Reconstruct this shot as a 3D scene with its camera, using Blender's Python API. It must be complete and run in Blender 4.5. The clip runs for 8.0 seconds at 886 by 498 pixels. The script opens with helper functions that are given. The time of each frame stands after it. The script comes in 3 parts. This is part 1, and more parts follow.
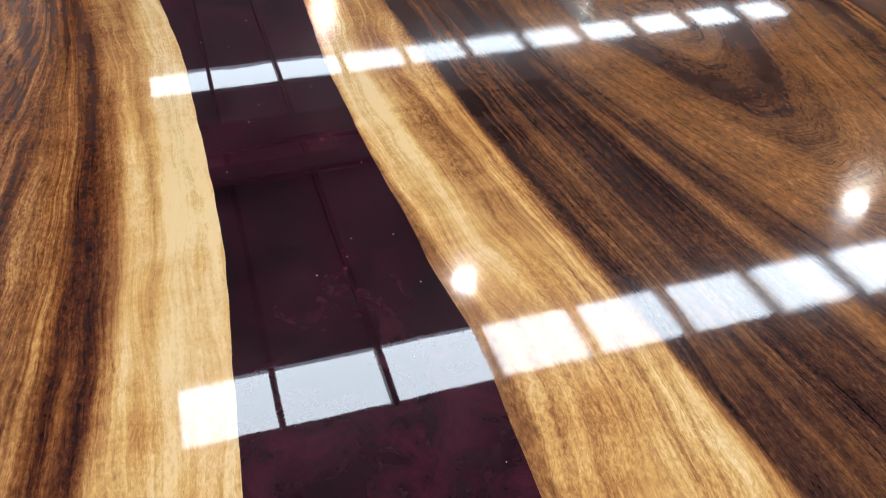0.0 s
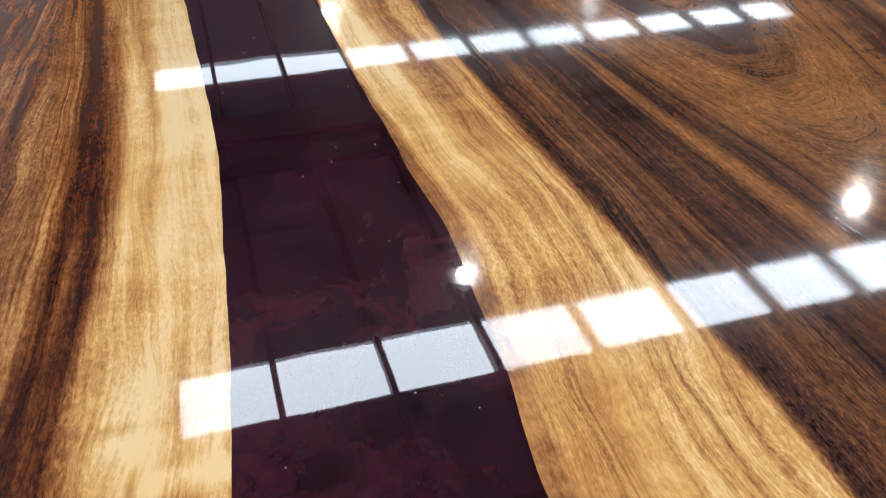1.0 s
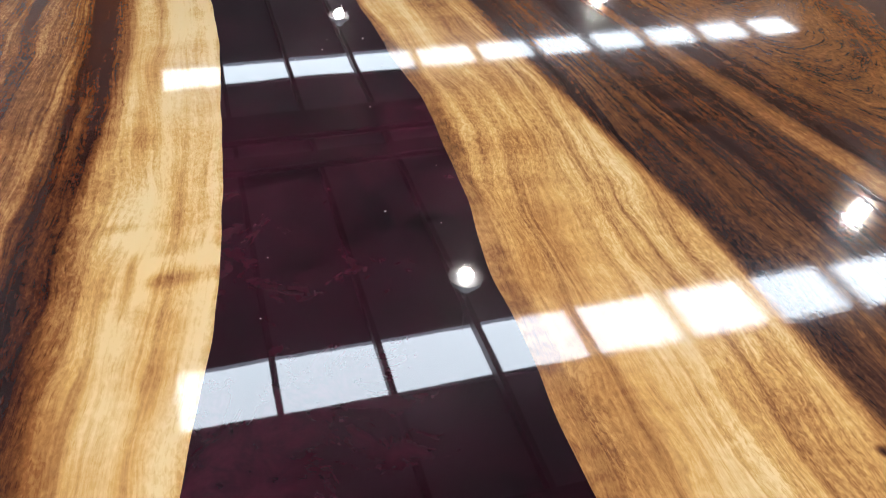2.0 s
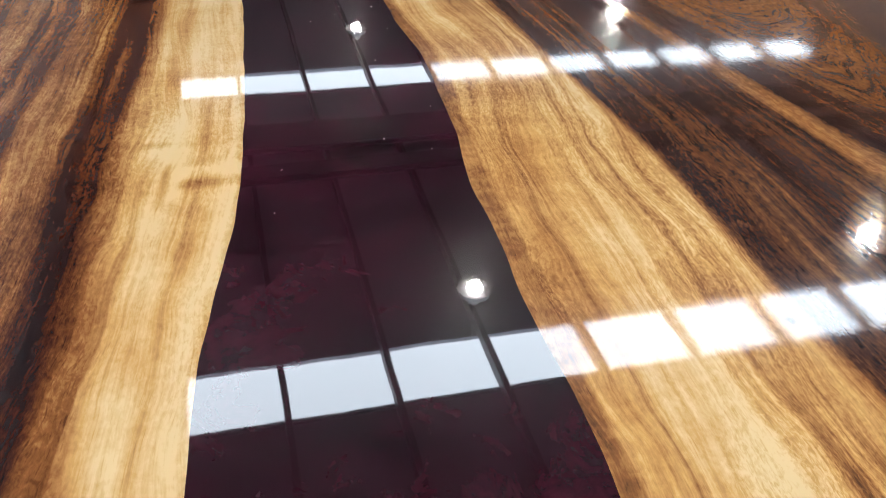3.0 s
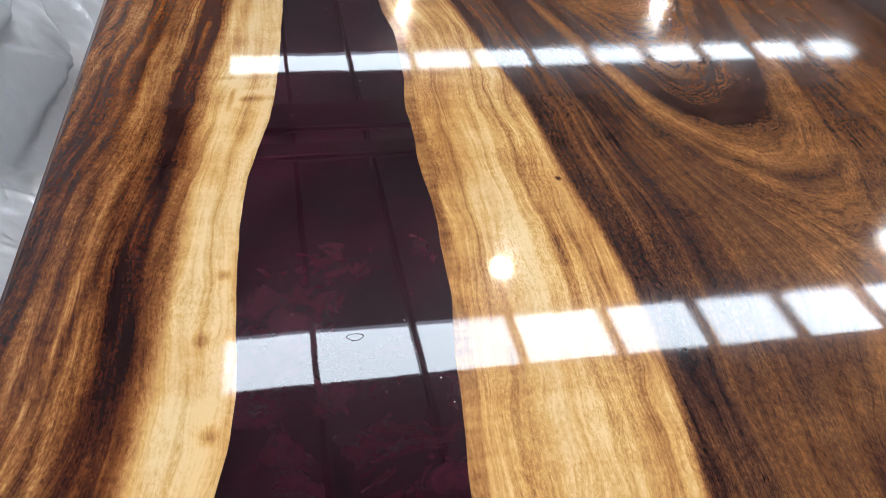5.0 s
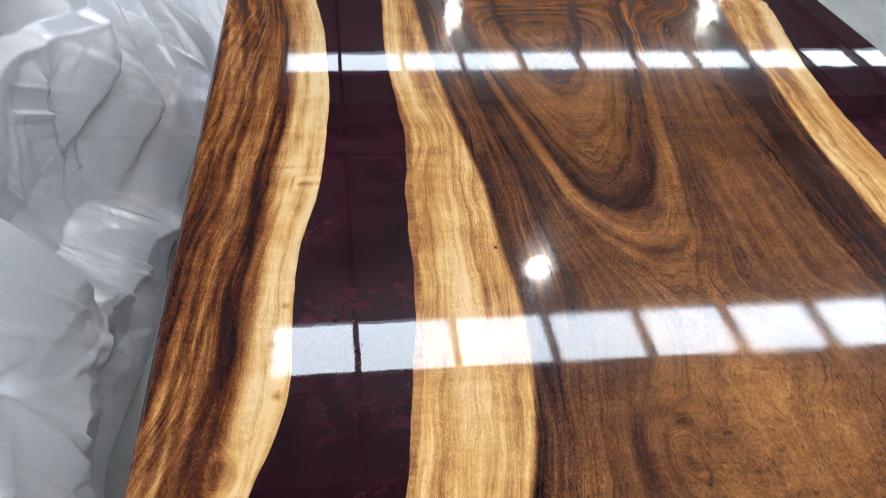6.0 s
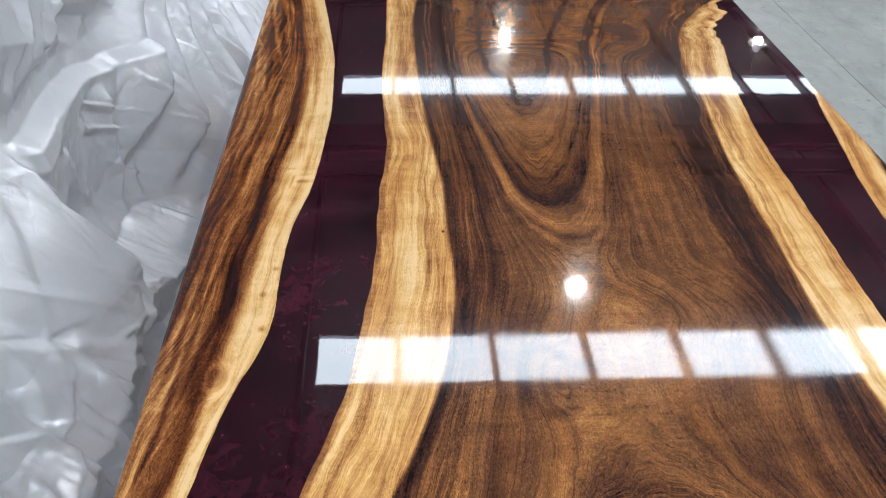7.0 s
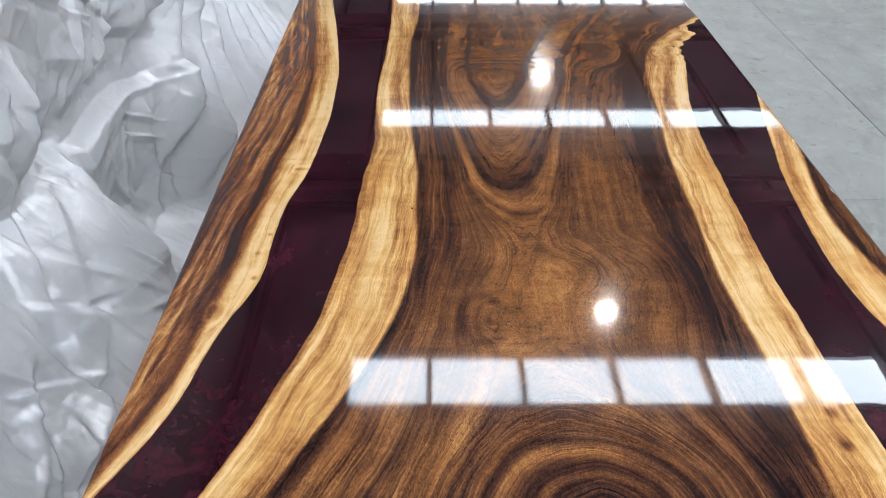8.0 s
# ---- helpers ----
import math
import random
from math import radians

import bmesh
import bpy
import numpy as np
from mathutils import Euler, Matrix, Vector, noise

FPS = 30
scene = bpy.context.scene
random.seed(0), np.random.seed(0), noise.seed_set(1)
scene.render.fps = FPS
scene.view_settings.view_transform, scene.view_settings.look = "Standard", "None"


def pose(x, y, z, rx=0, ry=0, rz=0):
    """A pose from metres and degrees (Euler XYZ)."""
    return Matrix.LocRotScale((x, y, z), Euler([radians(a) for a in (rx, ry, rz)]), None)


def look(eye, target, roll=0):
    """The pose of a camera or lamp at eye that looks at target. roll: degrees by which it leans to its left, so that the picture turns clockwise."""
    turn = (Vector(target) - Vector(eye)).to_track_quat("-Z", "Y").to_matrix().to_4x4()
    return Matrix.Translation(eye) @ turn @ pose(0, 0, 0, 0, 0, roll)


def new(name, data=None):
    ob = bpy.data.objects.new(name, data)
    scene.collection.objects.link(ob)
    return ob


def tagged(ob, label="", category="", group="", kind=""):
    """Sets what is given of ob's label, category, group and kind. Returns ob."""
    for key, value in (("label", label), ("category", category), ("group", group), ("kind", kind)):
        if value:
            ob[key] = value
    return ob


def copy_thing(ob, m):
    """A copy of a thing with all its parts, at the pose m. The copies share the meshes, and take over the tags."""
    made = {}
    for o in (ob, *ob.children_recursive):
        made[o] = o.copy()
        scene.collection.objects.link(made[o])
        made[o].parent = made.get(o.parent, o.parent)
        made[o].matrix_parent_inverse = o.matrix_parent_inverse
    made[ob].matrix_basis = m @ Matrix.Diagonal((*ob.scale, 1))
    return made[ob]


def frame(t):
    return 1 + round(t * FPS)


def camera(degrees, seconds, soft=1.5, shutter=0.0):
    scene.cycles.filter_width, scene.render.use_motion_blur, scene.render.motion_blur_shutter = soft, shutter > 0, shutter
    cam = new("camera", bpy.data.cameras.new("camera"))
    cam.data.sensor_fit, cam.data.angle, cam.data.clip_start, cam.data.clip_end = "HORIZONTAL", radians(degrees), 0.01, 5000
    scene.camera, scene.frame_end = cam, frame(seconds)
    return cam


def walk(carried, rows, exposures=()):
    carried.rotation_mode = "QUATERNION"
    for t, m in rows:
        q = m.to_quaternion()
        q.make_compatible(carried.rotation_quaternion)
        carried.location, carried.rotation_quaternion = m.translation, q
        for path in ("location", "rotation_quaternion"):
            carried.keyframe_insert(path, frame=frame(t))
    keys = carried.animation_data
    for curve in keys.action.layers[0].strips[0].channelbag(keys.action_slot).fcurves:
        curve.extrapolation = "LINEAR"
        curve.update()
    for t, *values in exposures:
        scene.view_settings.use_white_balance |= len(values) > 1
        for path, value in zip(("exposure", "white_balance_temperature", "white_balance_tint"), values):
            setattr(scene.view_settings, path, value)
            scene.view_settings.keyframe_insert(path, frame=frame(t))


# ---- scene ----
cam = camera(55.6, 8.0, soft=1.0)
PATH = [
    (0, (-0.411, 0.012, 1.029), (0.074, 1.52, -0.192), 0.5),
    (0.5, (-0.413, -0.022, 1.017), (0.066, 1.482, -0.212), 0.7),
    (1, (-0.415, -0.052, 1.009), (0.064, 1.457, -0.212), 1.0),
    (1.2, (-0.419, -0.066, 1.0), (0.062, 1.447, -0.216), 1.2),
    (2.3, (-0.424, -0.164, 0.967), (0.048, 1.371, -0.225), 2.5),
    (2.5, (-0.426, -0.178, 0.965), (0.042, 1.365, -0.218), 2.5),
    (3, (-0.432, -0.217, 0.969), (0.023, 1.339, -0.202), 3.0),
    (3.5, (-0.427, -0.255, 0.966), (0.011, 1.313, -0.196), 3.3),
    (4, (-0.43, -0.319, 0.975), (-0.005, 1.254, -0.185), 3.6),
    (4.5, (-0.427, -0.408, 1.006), (-0.03, 1.159, -0.173), 3.8),
    (4.7, (-0.429, -0.452, 1.031), (-0.045, 1.111, -0.157), 3.8),
    (5.8, (-0.421, -0.739, 1.316), (-0.137, 0.82, 0.096), 3.9),
    (6, (-0.412, -0.796, 1.369), (-0.16, 0.769, 0.15), 3.5),
    (6.5, (-0.378, -0.937, 1.464), (-0.187, 0.643, 0.252), 2.9),
    (7, (-0.3, -1.077, 1.505), (-0.178, 0.532, 0.324), 1.9),
    (7.5, (-0.204, -1.208, 1.54), (-0.146, 0.424, 0.387), 1.0),
    (8, (-0.176, -1.347, 1.562), (-0.158, 0.313, 0.447), 0.4),
]
walk(cam, [(t, look(eye, target, roll)) for t, eye, target, roll in PATH])

# ---------------------------------------------------------------- light and air
world = bpy.data.worlds.new("world")
scene.world = world
world.use_nodes = True
wn = world.node_tree
sky = wn.nodes.new("ShaderNodeTexSky")
sky.sky_type, sky.sun_disc = "NISHITA", False
sky.sun_elevation, sky.sun_rotation = radians(50), radians(200)
wn.links.new(sky.outputs[0], wn.nodes["Background"].inputs[0])
wn.nodes["Background"].inputs[1].default_value = 0.1

SKYLIGHT = 16.3          # brightness of the translucent roof sheets
HIGHBAY = 735.0          # brightness of the round lamps


# ---------------------------------------------------------------- node helpers
class Mat:
    """A small writer for node materials."""

    def __init__(self, name):
        self.m = bpy.data.materials.new(name)
        self.m.use_nodes = True
        self.t = self.m.node_tree
        self.b = self.t.nodes["Principled BSDF"]

    def put(self, socket, value):
        if isinstance(value, bpy.types.NodeSocket):
            self.t.links.new(value, socket)
        elif isinstance(value, (tuple, list)) and len(value) == 3 and socket.type == "RGBA":
            socket.default_value = (*value, 1)
        else:
            socket.default_value = value

    def set(self, **kw):
        for key, value in kw.items():
            self.put(self.b.inputs[key.replace("_", " ")], value)
        return self

    def attr(self, name):
        n = self.t.nodes.new("ShaderNodeAttribute")
        n.attribute_name = name
        return n.outputs["Fac"]

    def position(self):
        return self.t.nodes.new("ShaderNodeNewGeometry").outputs["Position"]

    def object_random(self):
        return self.t.nodes.new("ShaderNodeObjectInfo").outputs["Random"]

    def split(self, v):
        n = self.t.nodes.new("ShaderNodeSeparateXYZ")
        self.put(n.inputs[0], v)
        return n.outputs

    def join(self, x, y, z=0.0):
        n = self.t.nodes.new("ShaderNodeCombineXYZ")
        for s, v in zip(n.inputs, (x, y, z)):
            self.put(s, v)
        return n.outputs[0]

    def math(self, op, a, b=0.0, c=0.0, clamp=False):
        n = self.t.nodes.new("ShaderNodeMath")
        n.operation, n.use_clamp = op, clamp
        for s, v in zip(n.inputs, (a, b, c)):
            self.put(s, v)
        return n.outputs[0]

    def vadd(self, a, b, op="ADD"):
        n = self.t.nodes.new("ShaderNodeVectorMath")
        n.operation = op
        self.put(n.inputs[0], a)
        self.put(n.inputs[1], b)
        return n.outputs["Value" if op == "DISTANCE" else "Vector"]

    def noise(self, v, scale, detail=2.0, rough=0.5, distort=0.0, color=False):
        n = self.t.nodes.new("ShaderNodeTexNoise")
        self.put(n.inputs["Vector"], v)
        for key, value in (("Scale", scale), ("Detail", detail), ("Roughness", rough), ("Distortion", distort)):
            n.inputs[key].default_value = value
        return n.outputs["Color" if color else "Fac"]

    def voronoi(self, v, scale):
        n = self.t.nodes.new("ShaderNodeTexVoronoi")
        self.put(n.inputs["Vector"], v)
        n.inputs["Scale"].default_value = scale
        return n.outputs["Distance"]

    def span(self, v, a, b, c=0.0, d=1.0, soft=False):
        n = self.t.nodes.new("ShaderNodeMapRange")
        n.interpolation_type = "SMOOTHSTEP" if soft else "LINEAR"
        for s, value in zip(n.inputs, (v, a, b, c, d)):
            self.put(s, value)
        return n.outputs[0]

    def ramp(self, v, stops):
        n = self.t.nodes.new("ShaderNodeValToRGB")
        self.put(n.inputs[0], v)
        e = n.color_ramp.elements
        while len(e) < len(stops):
            e.new(0.5)
        for el, (p, c) in zip(e, stops):
            el.position, el.color = p, (*c, 1)
        return n.outputs[0]

    def mix(self, f, a, b, mode="MIX"):
        n = self.t.nodes.new("ShaderNodeMix")
        n.data_type, n.blend_type = "RGBA", mode
        self.put(n.inputs[0], f)
        self.put(n.inputs[6], a)
        self.put(n.inputs[7], b)
        return n.outputs[2]

    def bump(self, h, strength, distance):
        n = self.t.nodes.new("ShaderNodeBump")
        n.inputs["Strength"].default_value, n.inputs["Distance"].default_value = strength, distance
        self.put(n.inputs["Height"], h)
        self.put(self.b.inputs["Normal"], n.outputs[0])
        return self


# ---------------------------------------------------------------- materials
def wood_material(name, stops, spots=(), ticks=0.21):
    """Lacquered raintree wood. tone: pale sapwood to chocolate heartwood; flow: the way across the growth rings."""
    m = Mat(name)
    tone, flow, busy = m.attr("tone"), m.attr("flow"), m.attr("busy")
    p = m.position()
    x, y, z = m.split(p)
    lie = m.join(x, m.math("MULTIPLY", y, 0.4), 0.0)
    f = m.math("MULTIPLY_ADD", m.math("SUBTRACT", m.noise(lie, 15, 2, 0.55), 0.5), 0.030, flow)
    f = m.math("MULTIPLY_ADD", m.math("SUBTRACT", m.noise(lie, 90, 2, 0.5), 0.5), 0.0030, f)

    def streak(scale, stretch, detail, layer, lo=0.30, hi=0.70, distort=0.0):
        n = m.noise(m.join(f, m.math("MULTIPLY", y, stretch), layer), scale, detail, 0.6, distort)
        return m.span(n, lo, hi, -0.5, 0.5)

    broad = streak(34, 0.05, 3, 0.0)
    lines = streak(150, 0.022, 3, 3.0)
    fibre = streak(620, 0.03, 3, 7.0)
    grain = streak(75, 0.02, 4, 13.0)
    thread = streak(210, 0.018, 2, 17.0, 0.56, 0.70)
    pore = streak(900, 0.09, 1, 11.0, 0.60, 0.72)
    tick = streak(820, 0.30, 2, 23.0, 0.36, 0.64, 0.9)
    flame = m.span(m.noise(m.join(x, m.math("MULTIPLY", y, 0.6), 1.0), 170, 3, 0.65, 1.6), 0.3, 0.7, -0.5, 0.5)
    fleck = m.span(m.noise(m.join(x, m.math("MULTIPLY", y, 0.45), 2.0), 430, 2, 0.6, 0.8), 0.35, 0.65, -0.5, 0.5)
    shimmer = m.span(m.noise(m.join(m.math("MULTIPLY", x, 0.3), y, 8.0), 46, 3, 0.6, 0.6), 0.32, 0.68, -0.5, 0.5)
    blotch = m.span(m.noise(m.join(x, m.math("MULTIPLY", y, 0.3), 4.0), 24, 4, 0.6, 0.5), 0.32, 0.68, -0.5, 0.5)
    cloud = m.span(m.noise(p, 14, 4, 0.6), 0.3, 0.7, -0.5, 0.5)
    heart = m.span(tone, 0.5, 0.72, 1.0, 0.0, True)
    patch = m.math("MULTIPLY", busy, m.span(m.noise(m.join(f, m.math("MULTIPLY", y, 0.12), 5.0), 16, 2, 0.5), 0.32, 0.68, 0.35, 1.3))
    ticked = m.span(m.noise(m.join(f, m.math("MULTIPLY", y, 0.3), 6.0), 22, 2, 0.5), 0.38, 0.62, 0.25, 1.0, True)
    t = m.math("MULTIPLY_ADD", broad, m.math("MULTIPLY", m.span(heart, 0, 1, 0.25, 0.24), m.span(busy, 0, 1, 0.45, 1.0)), tone)
    t = m.math("MULTIPLY_ADD", lines, m.math("MULTIPLY", m.span(heart, 0, 1, 0.27, 0.27), patch), t)
    t = m.math("MULTIPLY_ADD", fibre, m.math("MULTIPLY", m.span(heart, 0, 1, 0.19, 0.16), m.span(patch, 0, 1, 0.35, 1.0)), t)
    t = m.math("MULTIPLY_ADD", tick, m.math("MULTIPLY", m.math("MULTIPLY", m.span(heart, 0, 1, 0.17, ticks), ticked), m.span(busy, 0, 1, 0.35, 1.0)), t)
    t = m.math("MULTIPLY_ADD", flame, m.span(heart, 0, 1, 0.06, 0.09), t)
    t = m.math("MULTIPLY_ADD", shimmer, m.span(heart, 0, 1, 0.075, 0.05), t)
    t = m.math("MULTIPLY_ADD", cloud, 0.10, t)
    t = m.math("MULTIPLY_ADD", m.math("ADD", thread, 0.5), m.span(heart, 0, 1, -0.085, -0.10), t)
    t = m.math("MULTIPLY_ADD", fleck, m.math("MULTIPLY", m.span(busy, 0, 1, 0.08, 0.10), m.span(heart, 0, 1, 0.45, 1.0)), t)
    t = m.math("MULTIPLY_ADD", blotch, m.span(heart, 0, 1, 0.12, 0.08), t)
    t = m.math("MULTIPLY_ADD", grain, m.span(heart, 0, 1, 0.19, 0.12), t)
    t = m.math("MULTIPLY_ADD", m.math("ADD", pore, 0.5), m.span(heart, 0, 1, -0.06, -0.12), t)
    for sx, sy, r, depth in spots:
        d = m.vadd(m.join(x, m.math("MULTIPLY", y, 0.75)), (sx, sy * 0.75, 0), "DISTANCE")
        d = m.math("MULTIPLY_ADD", cloud, 0.5 * r, d)
        t = m.math("MULTIPLY_ADD", m.span(d, 0.0, r, 1, 0, True), -depth, t)
    c = m.ramp(m.span(t, -0.2, 1.0), [(0.0, (0.0050, 0.0024, 0.0028))] + [((at + 0.2) / 1.2, colour) for at, colour in stops])
    c = m.mix(m.span(m.noise(m.join(f, m.math("MULTIPLY", y, 0.1), 9.0), 30, 3, 0.6), 0.42, 0.70, 0, 0.55), c, (1.0, 0.86, 0.68), "MULTIPLY")
    m.set(Base_Color=c, Roughness=0.10, Specular_IOR_Level=0.05, IOR=1.5, Coat_Weight=0.92, Coat_Roughness=m.span(y, 0.2, 0.7, 0.020, 0.027, True), Coat_IOR=1.47)
    peel = m.math("MULTIPLY", m.noise(m.join(x, m.math("MULTIPLY", y, 0.7), z), 520, 2, 0.6), m.span(m.noise(p, 9, 2, 0.5), 0.4, 0.62, 0.020, 0.115, True))
    peel = m.math("MULTIPLY", peel, m.span(y, 0.15, 0.55, 1.0, 0.2, True))
    relief = m.math("ADD", m.math("ADD", m.math("MULTIPLY", m.noise(p, 24, 1, 0.5), 0.06), peel), m.math("ADD", m.math("MULTIPLY", fibre, 0.010), m.math("MULTIPLY", flame, 0.015)))
    m.bump(relief, 0.05, 0.002)
    m.put(m.b.inputs["Coat Normal"], m.b.inputs["Normal"].links[0].from_socket)
    return m.m


WOOD_STOPS = [(0.0, (0.012, 0.0055, 0.0075)), (0.14, (0.034, 0.0140, 0.0125)), (0.28, (0.081, 0.0318, 0.0208)), (0.42, (0.172, 0.0705, 0.0310)),
              (0.55, (0.325, 0.131, 0.046)), (0.68, (0.54, 0.252, 0.087)), (0.82, (0.75, 0.416, 0.146)), (1.0, (0.93, 0.66, 0.345))]
SPOTS_LEFT = [(-0.475, -0.224, 0.009, 0.33), (-0.469, -0.092, 0.006, 0.25), (-0.48, -0.15, 0.007, 0.2)]
SPOTS = [(-0.2195, -0.002, 0.0035, 0.6), (0.363, -0.477, 0.012, 0.3), (0.357, -0.532, 0.012, 0.3), (0.356, -0.593, 0.014, 0.35),
         (0.50, 0.90, 0.012, 0.3), (0.468, 0.79, 0.012, 0.25), (0.43, 0.66, 0.010, 0.2), (0.47, 0.85, 0.009, 0.25)]
mat_wood = wood_material("lacquered_raintree_wood", WOOD_STOPS, SPOTS)
RUDDY_STOPS = [(0.0, (0.012, 0.005, 0.0065)), (0.14, (0.034, 0.0110, 0.0100)), (0.28, (0.086, 0.024, 0.013)), (0.42, (0.185, 0.061, 0.021)),
               (0.55, (0.33, 0.124, 0.040))] + WOOD_STOPS[5:]
mat_wood_ruddy = wood_material("lacquered_ruddy_raintree_wood", RUDDY_STOPS, SPOTS_LEFT, 0.13)


def resin_material():
    m = Mat("dark_wine_epoxy_resin")
    p = m.position()
    warp = m.vadd(p, m.vadd(m.noise(p, 7, 3, 0.55, color=True), (0.15, 0.15, 0.15), "MULTIPLY"))
    smoke = m.noise(warp, 6, 3, 0.55, 0.4)
    wisps = m.noise(m.vadd(warp, (1.0, 0.7, 1.0), "MULTIPLY"), 26, 7, 0.72, 0.5)
    k = m.math("MULTIPLY", m.span(smoke, 0.30, 0.60, 0.35, 1, True), m.span(wisps, 0.32, 0.76, 0.0, 1))
    c = m.mix(k, (0.0030, 0.0013, 0.0021), (0.090, 0.016, 0.031))
    mottle = m.span(m.noise(p, 46, 5, 0.68, 0.4), 0.47, 0.64, 0, 0.9, True)
    c = m.mix(mottle, c, (0.024, 0.0062, 0.0112))
    # soft sheen added through the specular level, stronger on the nearer part
    near_sheen = m.math("MULTIPLY", m.span(m.split(p)[1], 0.35, 0.05, 0.15, 1.0, True), m.span(m.noise(p, 5, 3, 0.6), 0.35, 0.65, 0.2, 1.0, True))
    m.set(Base_Color=c, Roughness=0.20, Specular_IOR_Level=m.math("MULTIPLY", near_sheen, 0.035), IOR=1.5, Coat_Weight=1.0, Coat_Roughness=0.018, Coat_IOR=1.48)
    m.bump(m.math("ADD", m.noise(p, 10, 2), m.math("MULTIPLY", m.noise(p, 140, 1), 0.02)), 0.045, 0.002)
    m.put(m.b.inputs["Coat Normal"], m.b.inputs["Normal"].links[0].from_socket)
    return m.m


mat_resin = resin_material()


def tarp_material():
    m = Mat("silver_grey_plastic_sheet")
    p = m.position()
    c = m.mix(m.noise(p, 3.2, 4, 0.6), (0.565, 0.56, 0.585), (0.68, 0.675, 0.70))
    c = m.mix(m.span(m.noise(p, 60, 3, 0.7), 0.62, 0.8, 0, 0.25), c, (0.42, 0.43, 0.46))
    m.set(Base_Color=c, Roughness=m.span(m.noise(p, 12, 3), 0, 1, 0.28, 0.42), IOR=1.5, Metallic=0.28)

    def facets(scale, turn):
        q = m.vadd(p, m.vadd(m.noise(p, scale * 0.45, 2, 0.5, color=True), (0.25 / scale, 0.25 / scale, 0.25 / scale), "MULTIPLY"))
        x, y, z = m.split(q)
        k = math.cos(turn), math.sin(turn)
        v = m.join(x, m.math("ADD", m.math("MULTIPLY", y, k[0]), m.math("MULTIPLY", z, k[1])),
                   m.math("SUBTRACT", m.math("MULTIPLY", z, k[0]), m.math("MULTIPLY", y, k[1])))
        n = m.t.nodes.new("ShaderNodeTexVoronoi")
        n.distance = "CHEBYCHEV"
        m.put(n.inputs["Vector"], v)
        n.inputs["Scale"].default_value = scale
        return n.outputs["Distance"]

    h = m.math("MULTIPLY", facets(11, 1.1), 0.10)
    h = m.math("ADD", h, m.math("MULTIPLY", facets(29, 0.2), 0.03))
    h = m.math("ADD", h, m.math("MULTIPLY", m.noise(p, 90, 3), 0.02))

    def crease(scale, layer):
        n = m.noise(m.vadd(p, (layer, 2 * layer, 0)), scale, 1.5, 0.5, 0.3)
        return m.span(m.math("ABSOLUTE", m.math("SUBTRACT", n, 0.5)), 0.0, 0.05, 0, 1)

    h = m.math("MULTIPLY_ADD", crease(4.5, 0.0), 0.30, h)
    h = m.math("MULTIPLY_ADD", crease(8.0, 3.0), 0.20, h)
    h = m.math("MULTIPLY_ADD", crease(15.0, 7.0), 0.05, h)
    return m.bump(h, 0.08, 0.07).m


mat_tarp = tarp_material()


def concrete_material():
    m = Mat("troweled_grey_concrete")
    p = m.position()
    c = m.mix(m.noise(p, 1.1, 5, 0.65), (0.225, 0.225, 0.212), (0.37, 0.372, 0.350))
    c = m.mix(m.span(m.noise(p, 7, 5, 0.7), 0.5, 0.75, 0, 0.55), c, (0.43, 0.435, 0.41))
    # trowel arcs, scuffs, old spills and grit
    sweep = m.vadd(m.vadd(p, m.vadd(m.noise(p, 1.6, 2, 0.5, color=True), (0.5, 0.5, 0.0), "MULTIPLY")), (1.0, 0.35, 1.0), "MULTIPLY")
    c = m.mix(m.span(m.noise(sweep, 9, 5, 0.7, 0.6), 0.50, 0.70, 0, 0.5), c, (0.17, 0.172, 0.165))
    c = m.mix(m.span(m.noise(m.vadd(sweep, (0.3, 1.6, 1.0), "MULTIPLY"), 22, 3, 0.6), 0.66, 0.72, 0, 0.6), c, (0.10, 0.10, 0.10))
    c = m.mix(m.span(m.noise(p, 17, 4, 0.7, 1.0), 0.60, 0.70, 0, 0.55), c, (0.12, 0.125, 0.12))
    c = m.mix(m.span(m.voronoi(p, 5), 0.0, 0.07, 0.8, 0), c, (0.07, 0.07, 0.07))
    c = m.mix(m.math("MULTIPLY", m.object_random(), 0.12), c, (0.42, 0.43, 0.41))
    m.set(Base_Color=c, Roughness=m.span(m.noise(p, 5, 4), 0.3, 0.7, 0.35, 0.6))
    return m.bump(m.noise(p, 90, 4, 0.7), 0.12, 0.004).m


mat_concrete = concrete_material()


def plain(name, colour, rough, metal=0.0, vary=0.12, scale=4.0):
    m = Mat(name)
    p = m.position()
    dark = tuple(c * (1 - 2 * vary) for c in colour)
    c = m.mix(m.noise(p, scale, 5, 0.65), colour, dark)
    m.set(Base_Color=c, Roughness=m.span(m.noise(p, scale * 5, 3), 0.2, 0.8, rough * 0.85, rough * 1.15), Metallic=metal)
    return m.m


mat_roof = plain("grey_sheet_steel_roofing", (0.27, 0.272, 0.31), 0.5, 0.0, 0.05, 0.8)
mat_wall = plain("grey_wall_panel", (0.45, 0.46, 0.48), 0.5, 0.0, 0.06, 0.6)
mat_steel = plain("dark_painted_steel", (0.035, 0.035, 0.042), 0.5, 0.0, 0.2, 3)
mat_casting = plain("grey_cast_aluminium", (0.25, 0.25, 0.26), 0.45, 0.6, 0.1, 9)
mat_joint = plain("dirty_joint_filler", (0.12, 0.12, 0.12), 0.9, 0.0, 0.2, 30)
mat_leg = plain("black_powder_coated_steel", (0.02, 0.02, 0.022), 0.4, 0.0, 0.1, 20)
